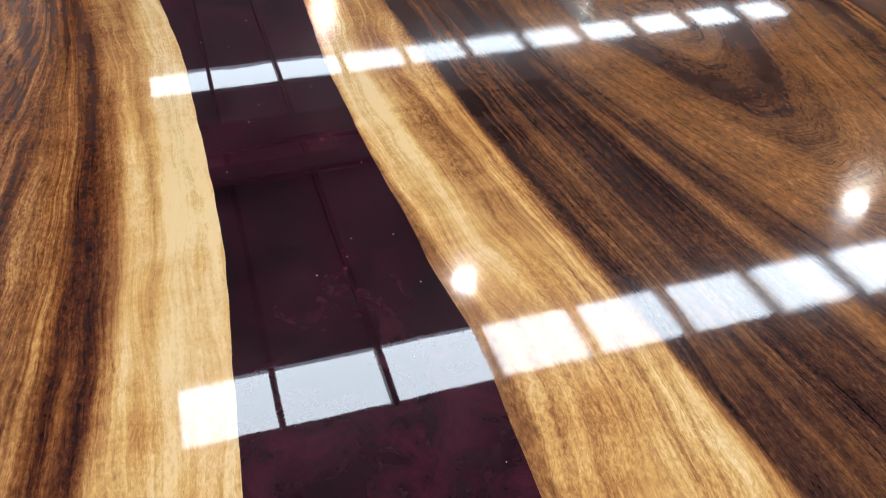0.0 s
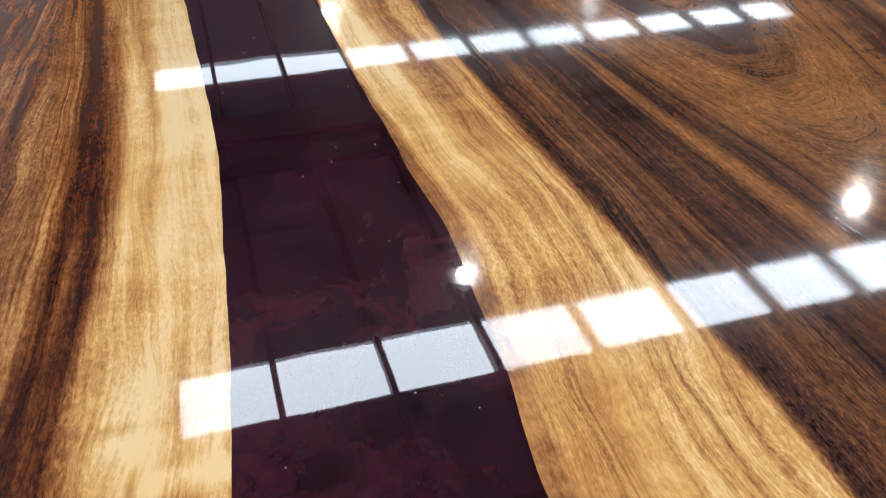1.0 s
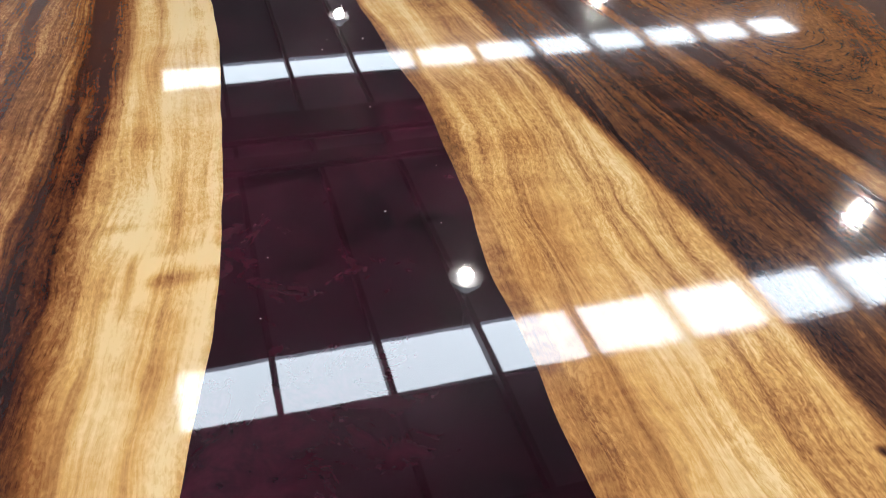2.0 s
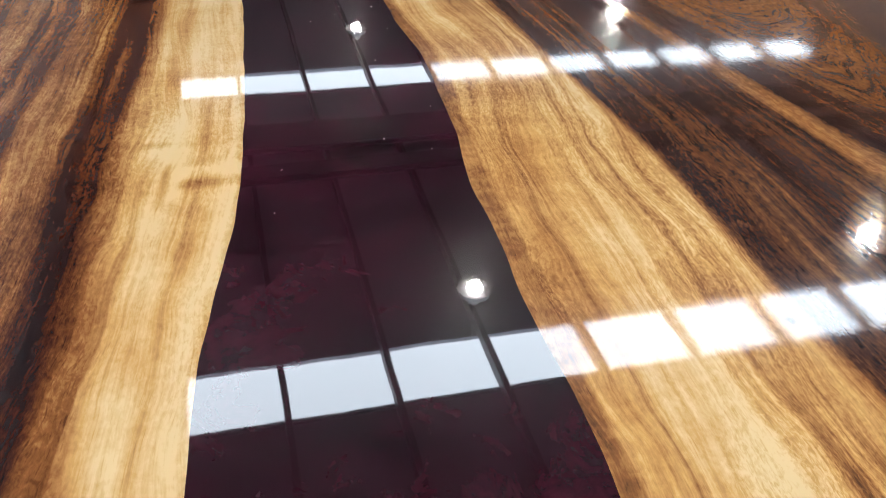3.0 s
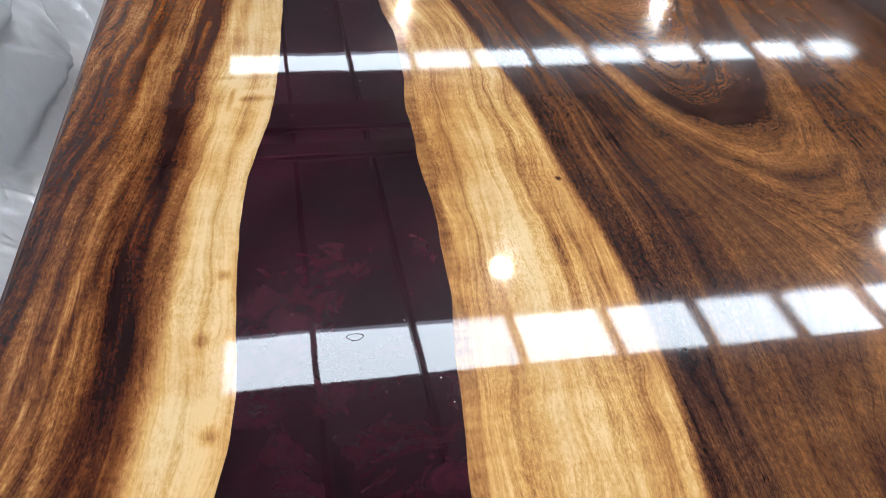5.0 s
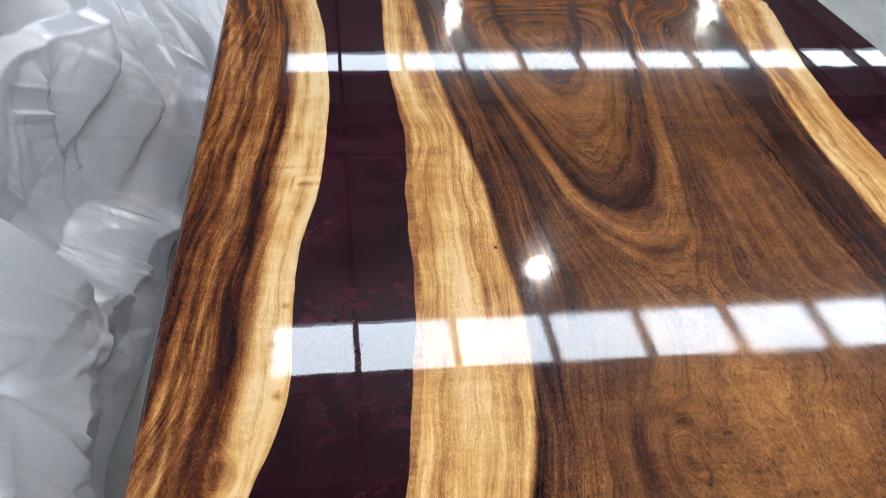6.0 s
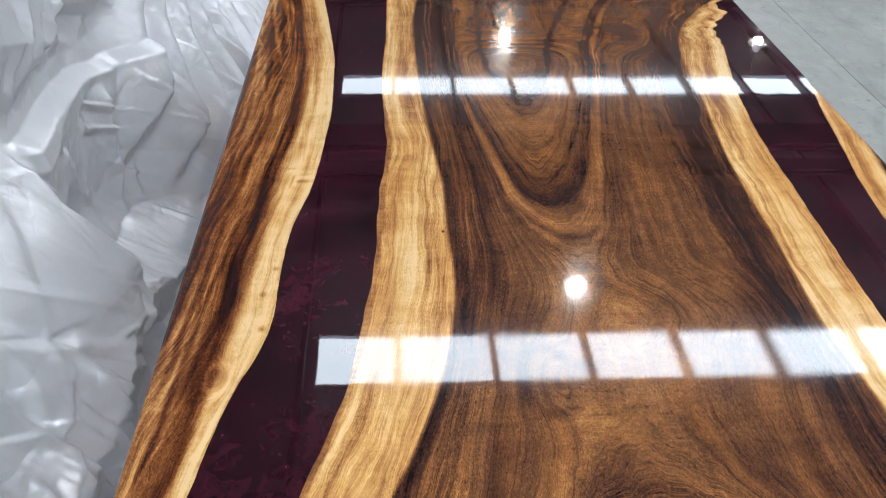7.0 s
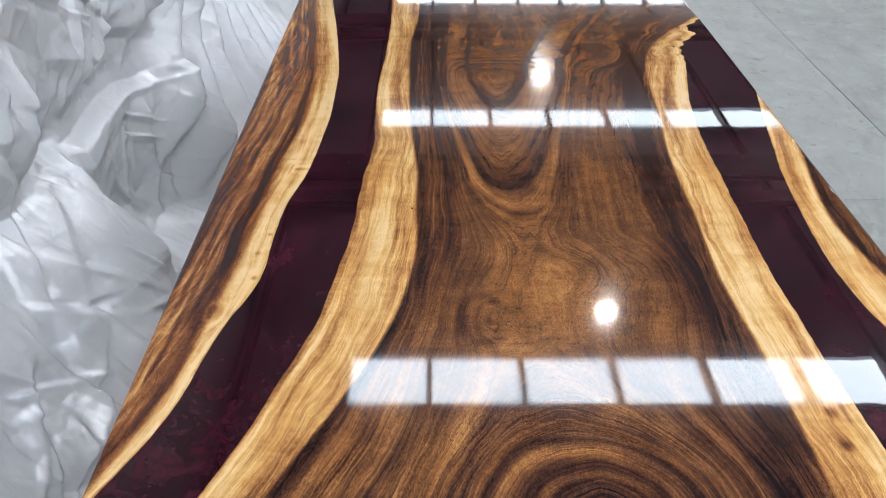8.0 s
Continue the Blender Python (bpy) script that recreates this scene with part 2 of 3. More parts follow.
mat_dust = plain("pale_dust", (0.75, 0.74, 0.72), 0.8, 0.0, 0.1, 50)


def glow(name, colour, strength):
    m = Mat(name)
    m.set(Base_Color=(0.8, 0.8, 0.8), Emission_Color=colour, Emission_Strength=strength, Roughness=0.4)
    return m.m


mat_skylight = glow("translucent_roof_sheet", (0.775, 0.885, 1.0), SKYLIGHT)
# same sheet at half glow for the farther strips, to weaken their reflections
mat_skylight_dim = glow("dim_translucent_roof_sheet", (0.77, 0.89, 1.0), 0.5 * SKYLIGHT)
mat_lamp = glow("lamp_lens", (1.0, 0.965, 0.90), HIGHBAY)


# ---------------------------------------------------------------- building helpers
def part(name, geo, material, parent=None, label=""):
    """Links a bmesh or a mesh as one object, under a thing or a part if there is one."""
    if isinstance(geo, bmesh.types.BMesh):
        me = bpy.data.meshes.new(name)
        geo.to_mesh(me)
        geo.free()
    else:
        me = geo
    if material and not me.materials:
        me.materials.append(material)
    ob = new(name, me)
    ob.parent = parent
    return tagged(ob, label)


def thing(name, x, y, z, label, category, group="", kind=""):
    ob = new(name)
    ob.matrix_world = pose(x, y, z)
    ob.empty_display_size = 0.1
    return tagged(ob, label, category, group, kind)


def box(bm, x0, x1, y0, y1, z0, z1, bevel=0.0):
    made = bmesh.ops.create_cube(bm, size=1, matrix=Matrix.Translation(((x0 + x1) / 2, (y0 + y1) / 2, (z0 + z1) / 2))
                                 @ Matrix.Diagonal((x1 - x0, y1 - y0, z1 - z0, 1)))
    if bevel:
        edges = list({e for v in made["verts"] for e in v.link_edges})
        bmesh.ops.bevel(bm, geom=edges, offset=bevel, segments=2, affect="EDGES")
    return bm


def boxed(*a):
    return box(bmesh.new(), *a)


def glide(knots):
    """A smooth curve x(y) through the knots (y, x)."""
    k = np.array(sorted(knots), float)
    ys, xs = k[:, 0], k[:, 1]
    slope = np.gradient(xs, ys)

    def curve(y):
        y = np.asarray(y, float)
        i = np.clip(np.searchsorted(ys, y) - 1, 0, len(ys) - 2)
        h = ys[i + 1] - ys[i]
        u = np.clip((y - ys[i]) / h, 0, 1)
        return ((2 * u**3 - 3 * u**2 + 1) * xs[i] + (u**3 - 2 * u**2 + u) * h * slope[i]
                + (-2 * u**3 + 3 * u**2) * xs[i + 1] + (u**3 - u**2) * h * slope[i + 1])
    return curve


def ripple(y, amount, seed, waves=(9, 23, 51, 97, 180)):
    """A little unevenness along a line."""
    r = np.random.default_rng(seed)
    return amount * sum(np.sin(w * y * r.uniform(0.8, 1.2) + r.uniform(0, 6.3)) / (1 + 0.35 * n) for n, w in enumerate(waves)) / 2


def step(v, a, b):
    u = np.clip((v - a) / (b - a), 0, 1)
    return u * u * (3 - 2 * u)


def bell(v, mid, width):
    return np.exp(-((v - mid) / width) ** 2)


LATTICE = np.random.default_rng(11).uniform(-1, 1, (256, 256))


def drift(u, v, seed=0, octaves=3, gain=0.5):
    """Smooth random unevenness over a plane, about -1 to 1."""
    total, size = 0.0, 1.0
    for n in range(octaves):
        a, b = u + 17.3 * seed + 61.7 * n, v + 29.1 * seed + 43.3 * n
        i, j = np.floor(a).astype(int), np.floor(b).astype(int)
        fa, fb = a - i, b - j
        fa, fb = fa * fa * (3 - 2 * fa), fb * fb * (3 - 2 * fb)
        w = [LATTICE[(i + p) % 256, (j + q) % 256] for p, q in ((0, 0), (1, 0), (0, 1), (1, 1))]
        total = total + size * ((w[0] * (1 - fa) + w[1] * fa) * (1 - fb) + (w[2] * (1 - fa) + w[3] * fa) * fb)
        u, v, size = 2 * u, 2 * v, size * gain
    return total


# ---------------------------------------------------------------- the table
TOP, THICK = 0.75, 0.055
NEAR, FAR, HALF = -0.95, 1.50, 0.60

# edges along the table: heart line and live edge of each slab
heart_l = glide([(-0.95, -0.70), (-0.65, -0.595), (-0.48, -0.548), (-0.30, -0.527), (-0.12, -0.511), (0.0, -0.503), (0.13, -0.494),
                 (0.25, -0.486), (0.35, -0.474), (0.65, -0.473), (0.78, -0.485), (0.93, -0.501), (1.25, -0.546), (1.5, -0.57)])
live_l = glide([(-0.95, -0.70), (-0.675, -0.586), (-0.58, -0.547), (-0.51, -0.526), (-0.417, -0.511), (-0.33, -0.492), (-0.27, -0.473),
                (-0.227, -0.464), (-0.12, -0.461), (0.0, -0.456), (0.14, -0.432), (0.3, -0.419), (0.4, -0.414), (0.52, -0.415),
                (0.65, -0.419), (0.77, -0.431), (0.93, -0.45), (1.25, -0.494), (1.5, -0.52)])
live_c = glide([(-0.95, -0.57), (-0.675, -0.461), (-0.57, -0.419), (-0.46, -0.384), (-0.352, -0.352), (-0.224, -0.332), (-0.13, -0.321),
                (0.05, -0.312), (0.135, -0.308), (0.29, -0.298), (0.38, -0.305), (0.47, -0.313), (0.6, -0.315), (0.74, -0.309),
                (0.93, -0.305), (1.25, -0.309), (1.5, -0.32)])
heart_c = glide([(-0.95, -0.49), (-0.656, -0.376), (-0.51, -0.307), (-0.43, -0.274), (-0.33, -0.241), (-0.23, -0.221), (-0.12, -0.21),
                 (0.0, -0.213), (0.12, -0.212), (0.3, -0.226), (0.5, -0.238), (0.72, -0.243), (0.86, -0.245), (1.0, -0.232), (1.5, -0.225)])
heart_d = glide([(-0.95, 0.30), (-0.676, 0.308), (-0.454, 0.307), (-0.203, 0.296), (-0.023, 0.305), (0.176, 0.309), (0.423, 0.335),
                 (0.659, 0.358), (0.838, 0.403), (0.95, 0.47), (1.06, 0.56), (1.2, 0.66), (1.5, 0.8)])
live_d = glide([(-0.95, 0.41), (-0.6, 0.401), (-0.44, 0.393), (-0.15, 0.385), (0.06, 0.392), (0.25, 0.399), (0.46, 0.42), (0.66, 0.458),
                (0.76, 0.478), (0.84, 0.486), (0.9, 0.516), (0.945, 0.552), (1.0, 0.542), (1.05, 0.578), (1.1, 0.62), (1.5, 0.9)])
live_r = glide([(-0.95, 0.60), (-0.55, 0.545), (-0.352, 0.513), (-0.281, 0.501), (-0.187, 0.494), (-0.062, 0.501), (0.106, 0.518),
                (0.28, 0.547), (0.5, 0.588), (0.6, 0.612)])
heart_r = glide([(-0.95, 0.66), (-0.35, 0.586), (-0.219, 0.572), (-0.15, 0.562), (-0.06, 0.552), (0.08, 0.566), (0.2, 0.588), (0.3, 0.605), (0.6, 0.64)])


def edge_l(y):
    return live_l(y) + ripple(y, 0.0007, 1)


def edge_c(y):
    return live_c(y) + ripple(y, 0.0007, 2)


def rim_c(y):
    return edge_c(y) - (0.0085 + 0.0012 * np.sin(23 * y) + 0.0008 * np.sin(61 * y)) * step(y, 0.52, 0.25) * step(y, -0.75, -0.3) - 0.0008


def edge_d(y):
    return live_d(y) + ripple(y, 0.0016, 3) + 0.004 * step(y, 0.7, 0.85) * np.sin(140 * y)


def edge_r(y):
    return live_r(y) + ripple(y, 0.0012, 4)


def slab_mesh(name, left, right, y0, y1, pitch, columns, fields=None, round_edge=True):
    """A slab between two lines along the table, with a fine grid on its top face."""
    n = max(2, int((y1 - y0) / pitch))
    ys = np.linspace(y0, y1, n + 1)
    a, b = left(ys), right(ys)
    b = np.maximum(b, a + 0.0005)
    s = np.linspace(0, 1, columns + 1)
    gx = a[:, None] + (b - a)[:, None] * s[None]
    gy = np.repeat(ys[:, None], columns + 1, 1)
    gz = np.full_like(gx, TOP)
    if fields:
        gz = gz - 0.0015 * step(np.abs(gx), HALF - 0.004, HALF)
    top = np.stack([gx, gy, gz], -1).reshape(-1, 3)
    c = columns + 1
    j, i = np.meshgrid(np.arange(n), np.arange(columns), indexing="ij")
    q = (j * c + i).ravel()
    faces = np.stack([q, q + 1, q + c + 1, q + c], -1)
    # rim and underside
    ring = np.concatenate([np.arange(c), np.arange(1, n + 1) * c + columns, n * c + np.arange(columns - 1, -1, -1), np.arange(n - 1, 0, -1) * c])
    low = top[ring].copy()
    low[:, 2] = TOP - THICK
    base = len(top)
    k = np.arange(len(ring))
    nxt = (k + 1) % len(ring)
    rim = np.stack([ring[nxt], ring[k], base + k, base + nxt], -1)
    verts = np.concatenate([top, low])
    me = bpy.data.meshes.new(name)
    under = [int(base + v) for v in k[::-1]]
    me.from_pydata(verts.tolist(), [], faces.tolist() + rim.tolist() + [under])
    if fields:
        px, py, e = verts[:, 0], verts[:, 1], 0.003
        tone, flow, busy = fields(px, py)
        steep = np.hypot(fields(px + e, py)[1] - flow, fields(px, py + e)[1] - flow) / e
        busy = busy * np.clip(steep / 0.6, 0.10, 1.0)
        for key, value in zip(("tone", "flow", "busy"), (tone, flow, busy)):
            me.attributes.new(key, "FLOAT", "POINT").data.foreach_set("value", np.asarray(value, np.float32))
    me.update()
    return me


def sapwood(d, width, y, seed):
    """Tone of the pale wood, d metres in from the live edge."""
    u = d / np.maximum(width, 0.004)
    t = 0.80 + 0.07 * np.sin(5.5 * u + 2.2 * np.sin(3.1 * y + seed) + seed) + 0.05 * np.sin(11 * u + 4 * y + 2 * seed)
    return t - 0.12 * step(d, 0.006, 0.0) * step(np.sin(31 * y + 3 * np.sin(13 * y)) + 0.6, -0.2, 0.6)


def fields_left(x, y):
    d = edge_l(y) - x
    w = live_l(y) - heart_l(y)
    h = heart_l(y) - x                      # depth into the heartwood
    sap = sapwood(d, w, y, 0.4)
    sap = sap + 0.09 + 0.07 * step(y, 0.05, 0.3) + 0.15 * drift(34 * d, 3.0 * y, 7) - (0.20 - 0.06 * step(y, 0.15, 0.4)) * bell(d / w, 0.95, 0.25) + 0.02 * bell(d / w, 0.15, 0.2)
    sap = sap - 0.20 * bell(d / w, 0.62, 0.13) * (bell(y, 0.40, 0.09) + 0.8 * bell(y, 0.26, 0.05)) * (1 + 0.3 * np.sin(57 * y))
    sap = sap + 0.05 * bell(y, 0.05, 0.2) * bell(d / w, 0.35, 0.3)
    near = step(y, 0.32, 0.1)
    hw = h + 0.018 * drift(8 * x, 2.2 * y, 1) + 0.007 * drift(18 * x, 6 * y, 2)
    heart = 0.335 + 0.10 * (1 - near) - (0.13 + 0.08 * near) * bell(h + 0.006 * drift(3 * x, 9 * y, 5), 0.012, 0.010)
    bands = drift(30 * hw, 1.6 * y, 3, 3, 0.7)
    heart = heart + 0.12 * bands + 0.08 * drift(75 * hw, 1.8 * y, 6, 2) + 0.13 * drift(150 * (h + 0.006 * drift(14 * x, 4 * y, 9)), 1.3 * y, 15, 1)
    heart = heart + 0.16 * bell(drift(24 * hw, 2.1 * y, 4, 2), 0.15, 0.10) * step(h, 0.0, 0.03)
    heart = heart - 0.06 * near * step(h, 0.04, 0.11)
    stair = bell(y, 0.163, 0.005) * step(d, 0.035, 0.028) - 0.7 * bell(y, 0.192, 0.003) * bell(d, 0.045, 0.012) + 0.8 * bell(d, 0.031, 0.003) * step(y, 0.135, 0.14) * step(y, 0.165, 0.16)
    sap = sap + 0.20 * stair - 0.22 * (bell(y, 0.150, 0.003) * step(d, 0.035, 0.028) + bell(d, 0.0365, 0.002) * step(y, 0.125, 0.135) * step(y, 0.175, 0.165))
    burr = np.exp(-((x + 0.517) / 0.016) ** 2 - ((y + 0.315) / 0.030) ** 2)
    sap, heart = sap + 0.10 * bell(burr, 0.45, 0.15) - 0.12 * burr, heart + 0.20 * bell(burr, 0.35, 0.15)
    k = step(h, -0.012, 0.010)
    lean = np.maximum(y - 0.18, 0) ** 2 / (np.maximum(y - 0.18, 0) + 0.12)
    flow = d + 0.16 * lean * step(h, 0.0, 0.05) + 0.010 * np.sin(6.5 * y + 1.2) * step(h, 0, 0.05) + 0.03 * burr
    return sap * (1 - k) + heart * k, flow, 0.55 + 0.4 * step(h, 0.01, 0.04)


def fields_centre(x, y):
    dl, dr = x - edge_c(y), edge_d(y) - x
    hl, hr = x - heart_c(y), heart_d(y) - x
    tight = -0.03 * np.log(np.exp(-dl / 0.03) + np.exp(-dr / 0.03))
    wide = 0.02 - 0.10 * np.log(np.exp(-dl / 0.10) + np.exp(-dr / 0.10))
    h = np.minimum(hl, hr)
    inner = step(-0.05 * np.log(np.exp(-hl / 0.05) + np.exp(-hr / 0.05)), 0.0, 0.12)
    inner = inner * (1 - 0.8 * step(y, 0.70, 0.92) * step(x, 0.0, 0.2))
    # nested bows, open towards the far end; bow is the place of a bow's foot on the middle line
    shrink = (heart_d(0.7) - heart_c(0.7)) / np.maximum(heart_d(y) - heart_c(y), 0.2)
    xs = np.where(y > 0.7, heart_c(y) + hl * shrink, x)
    ye = np.where(y > 0.62, 0.62 + 0.22 * (y - 0.62), y)
    w = xs + 0.034 + 0.006 * np.sin(6 * y)
    aw = np.abs(w) + 0.004
    bend = np.where(w < 0, 30.0, 17.0)
    knee = np.where(w < 0, 0.13, 0.19)
    wobble = 0.016 * np.sin(17 * x + 5 * y) + 0.010 * np.sin(41 * x - 9 * y) + 0.022 * drift(7 * x, 5 * y, 14)
    bow = ye - 0.03 + wobble - bend * np.where(aw < knee, aw * aw, knee * (2 * aw - knee))
    arms = step(y, -0.24, -0.06)
    calm = wide + 0.05 * step(y, -0.5, -0.1) + 0.012 * np.sin(8 * y + 11 * x) + 0.006 * np.sin(23 * x - 9 * y)
    nested = 0.37 + 0.30 * bow - 0.25 * np.sqrt(w * w + 0.0005)
    nested = wide - 0.03 + 0.03 * np.logaddexp(0, (nested - wide + 0.03) / 0.03)
    middle = calm * (1 - arms) + nested * arms
    far = step(y, 0.64, 0.86)
    middle = middle * (1 - far) + (0.2 + 0.62 * np.abs(w)) * far
    flow = tight * (1 - inner) + middle * inner
    knot = np.exp(-(((x - 0.045) / 0.17) ** 2 + ((y + 0.70) / 0.115) ** 2))
    flow = flow + 0.22 * knot
    streaks = drift(30 * flow + 0.5 * drift(7 * x, 7 * y, 12), 2.2 * x, 10, 3, 0.6)
    eye = np.exp(-(((x + 0.105) / 0.035) ** 2 + ((y + 0.33) / 0.07) ** 2))
    flow = flow + 0.05 * eye
    wid = np.where(hl < hr, heart_c(y) - live_c(y), live_d(y) - heart_d(y))
    sap = sapwood(np.minimum(dl, dr), wid, y, 1.7)
    sap = sap + 0.12 * drift(30 * np.minimum(dl, dr), 2.5 * y, 8) - 0.17 * bell(dl, 0.012, 0.008) * step(y, 0.42, 0.55) * step(y, 0.9, 0.7)
    sap = sap - 0.09 * step(dl / 0.1, 0.3, 0.8) * step(y, 0.2, -0.1) * (dl < dr)
    heart = 0.425 - 0.18 * bell(hl, 0.009, 0.013) - 0.16 * bell(hl, 0.062, 0.018) * step(y, -0.35, -0.1) - 0.23 * bell(hr, 0.045, 0.040) * (0.30 + 0.75 * step(y, 0.85, 0.55))
    deep = arms * step(hl, 0.03, 0.09) * step(hr, 0.06, 0.12)
    first = np.where(bow > 0.05, bell(bow, 0.05, 0.05), bell(bow, 0.05, 0.016)) + 0.7 * bell(bow, 0.135, 0.014)
    heart = heart + deep * (-0.19 * first - 0.13 * bell(bow, -0.075, 0.012) - 0.06 * bell(bow, -0.13, 0.02) + 0.07 * bell(bow, -0.02, 0.03)
                            + 0.08 * bell(bow, 0.27, 0.10) - 0.15 * bell(bow, 0.475, 0.022))
    heart = heart - 0.02 * step(y, 0.35, 0.8) - 0.04 * step(y, 0.15, 0.7) * step(hl, 0.13, 0.05) - 0.04 * step(hl, 0.12, 0.05)
    heart = heart + 0.06 * step(y, 0.0, -0.2) * step(h, 0.07, 0.14) * step(y, -0.5, -0.3)
    heart = heart - 0.19 * knot + 0.07 * bell(knot, 0.45, 0.10) - 0.09 * bell(eye, 0.5, 0.14)
    heart = heart + streaks * (0.05 + 0.10 * step(y, -0.40, -0.56))
    k = step(h, -0.004, 0.005)
    busy = (0.12 + 0.7 * step(hl, 0.12, 0.03) + 0.5 * deep * bell(bow, -0.02, 0.13) + 0.35 * deep * step(bow, 0.5, 0.7)
            + 0.8 * step(y, -0.42, -0.56) + 0.7 * step(hr, 0.14, 0.03))
    tone = sap * (1 - k) + heart * k
    # the rough side of the live edge, seen through the rim of the resin
    rim = step(dl, 0.0008, -0.0012)
    tone = tone * (1 - rim) + (0.60 + 0.06 * np.sin(1900 * y + 5 * np.sin(77 * y)) * np.sin(310 * y) + 0.05 * np.sin(47 * y)) * rim
    return tone, flow, (np.clip(busy, 0, 1) * k + 0.9 * (1 - k)) * (1 - 0.9 * rim)


def fields_right(x, y):
    d = x - edge_r(y)
    w = heart_r(y) - live_r(y)
    h = x - heart_r(y)
    k = step(h, -0.004, 0.005)
    heart = 0.36 - 0.15 * bell(h, 0.008, 0.01)
    return sapwood(d, w, y, 2.9) * (1 - k) + heart * k, d + 0.004 * np.sin(14 * y), 0.7 + 0 * y


table = thing("table", 0, 0, 0, "long glossy river table, raintree wood slabs and dark resin", "table")


def flat(v):
    return lambda y: np.full_like(np.asarray(y, float), v)


part("slab", slab_mesh("slab", flat(-HALF), lambda y: np.clip(edge_l(y), -HALF, None), -0.70, FAR, 0.004, 96, fields_left), mat_wood_ruddy, table,
     "narrow wood slab with pale live edge")
part("slab", slab_mesh("slab", rim_c, lambda y: np.clip(edge_d(y), None, HALF), NEAR, FAR, 0.0035, 250, fields_centre), mat_wood, table,
     "broad wood slab with swirling dark heartwood figure")
part("slab", slab_mesh("slab", lambda y: np.clip(edge_r(y), None, HALF), flat(HALF), NEAR, 0.548, 0.004, 30, fields_right), mat_wood, table,
     "narrow wood slab tapering to a point")
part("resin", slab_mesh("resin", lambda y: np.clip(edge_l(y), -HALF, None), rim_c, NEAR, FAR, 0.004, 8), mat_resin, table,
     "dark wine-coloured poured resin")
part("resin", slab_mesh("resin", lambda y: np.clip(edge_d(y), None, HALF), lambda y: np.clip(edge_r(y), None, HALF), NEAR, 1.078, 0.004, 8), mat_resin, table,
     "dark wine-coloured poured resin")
for lx in (-0.48, 0.40):
    for ly in (-0.70, 1.25):
        part("leg", boxed(lx, lx + 0.08, ly - 0.04, ly + 0.04, 0.0, TOP - THICK, 0.004), mat_leg, table, "black steel leg")

# ---------------------------------------------------------------- dust on the lacquer
def dust_speck(x, y, r, seed):
    bm = bmesh.new()
    bmesh.ops.create_icosphere(bm, subdivisions=1, radius=r)
    rr = random.Random(seed)
    for v in bm.verts:
        v.co = Vector((v.co.x * rr.uniform(0.7, 1.6), v.co.y * rr.uniform(0.7, 1.6), v.co.z * 0.5))
    ob = part("dust_speck", bm, mat_dust)
    ob.matrix_world = pose(x, y, TOP + r * 0.3)
    return tagged(ob, "tiny pale speck of dust on the dark resin", "dust", "dust on the table")


for n in range(34):
    y = random.uniform(-0.6, 1.0)
    a, b = float(live_l(y)), float(live_c(y))
    dust_speck(random.uniform(a + 0.01, b - 0.01), y, random.uniform(0.00025, 0.0005), n)

# two small rings left in the resin by dust nibs
for rx, ry, rr in ((-0.405, -0.236, 0.0075), (-0.393, -0.160, 0.005)):
    bm = bmesh.new()
    ring = [bm.verts.new((rr * math.cos(a) * (1 + 0.12 * math.sin(3 * a)), 0.6 * rr * math.sin(a), 0.0)) for a in np.linspace(0, 6.283, 40)[:-1]]
    inner = [bm.verts.new(v.co * 0.90) for v in ring]
    crest = [bm.verts.new(v.co * 0.95 + Vector((0, 0, 0.00018))) for v in ring]
    for a, b in ((ring, crest), (crest, inner)):
        for n in range(len(a)):
            m = (n + 1) % len(a)
            bm.faces.new((a[n], a[m], b[m], b[n]))
    blemish = part("resin_ring", bm, mat_resin, table, "small raised ring in the resin")
    blemish.location = (rx, ry, TOP + 0.0001)

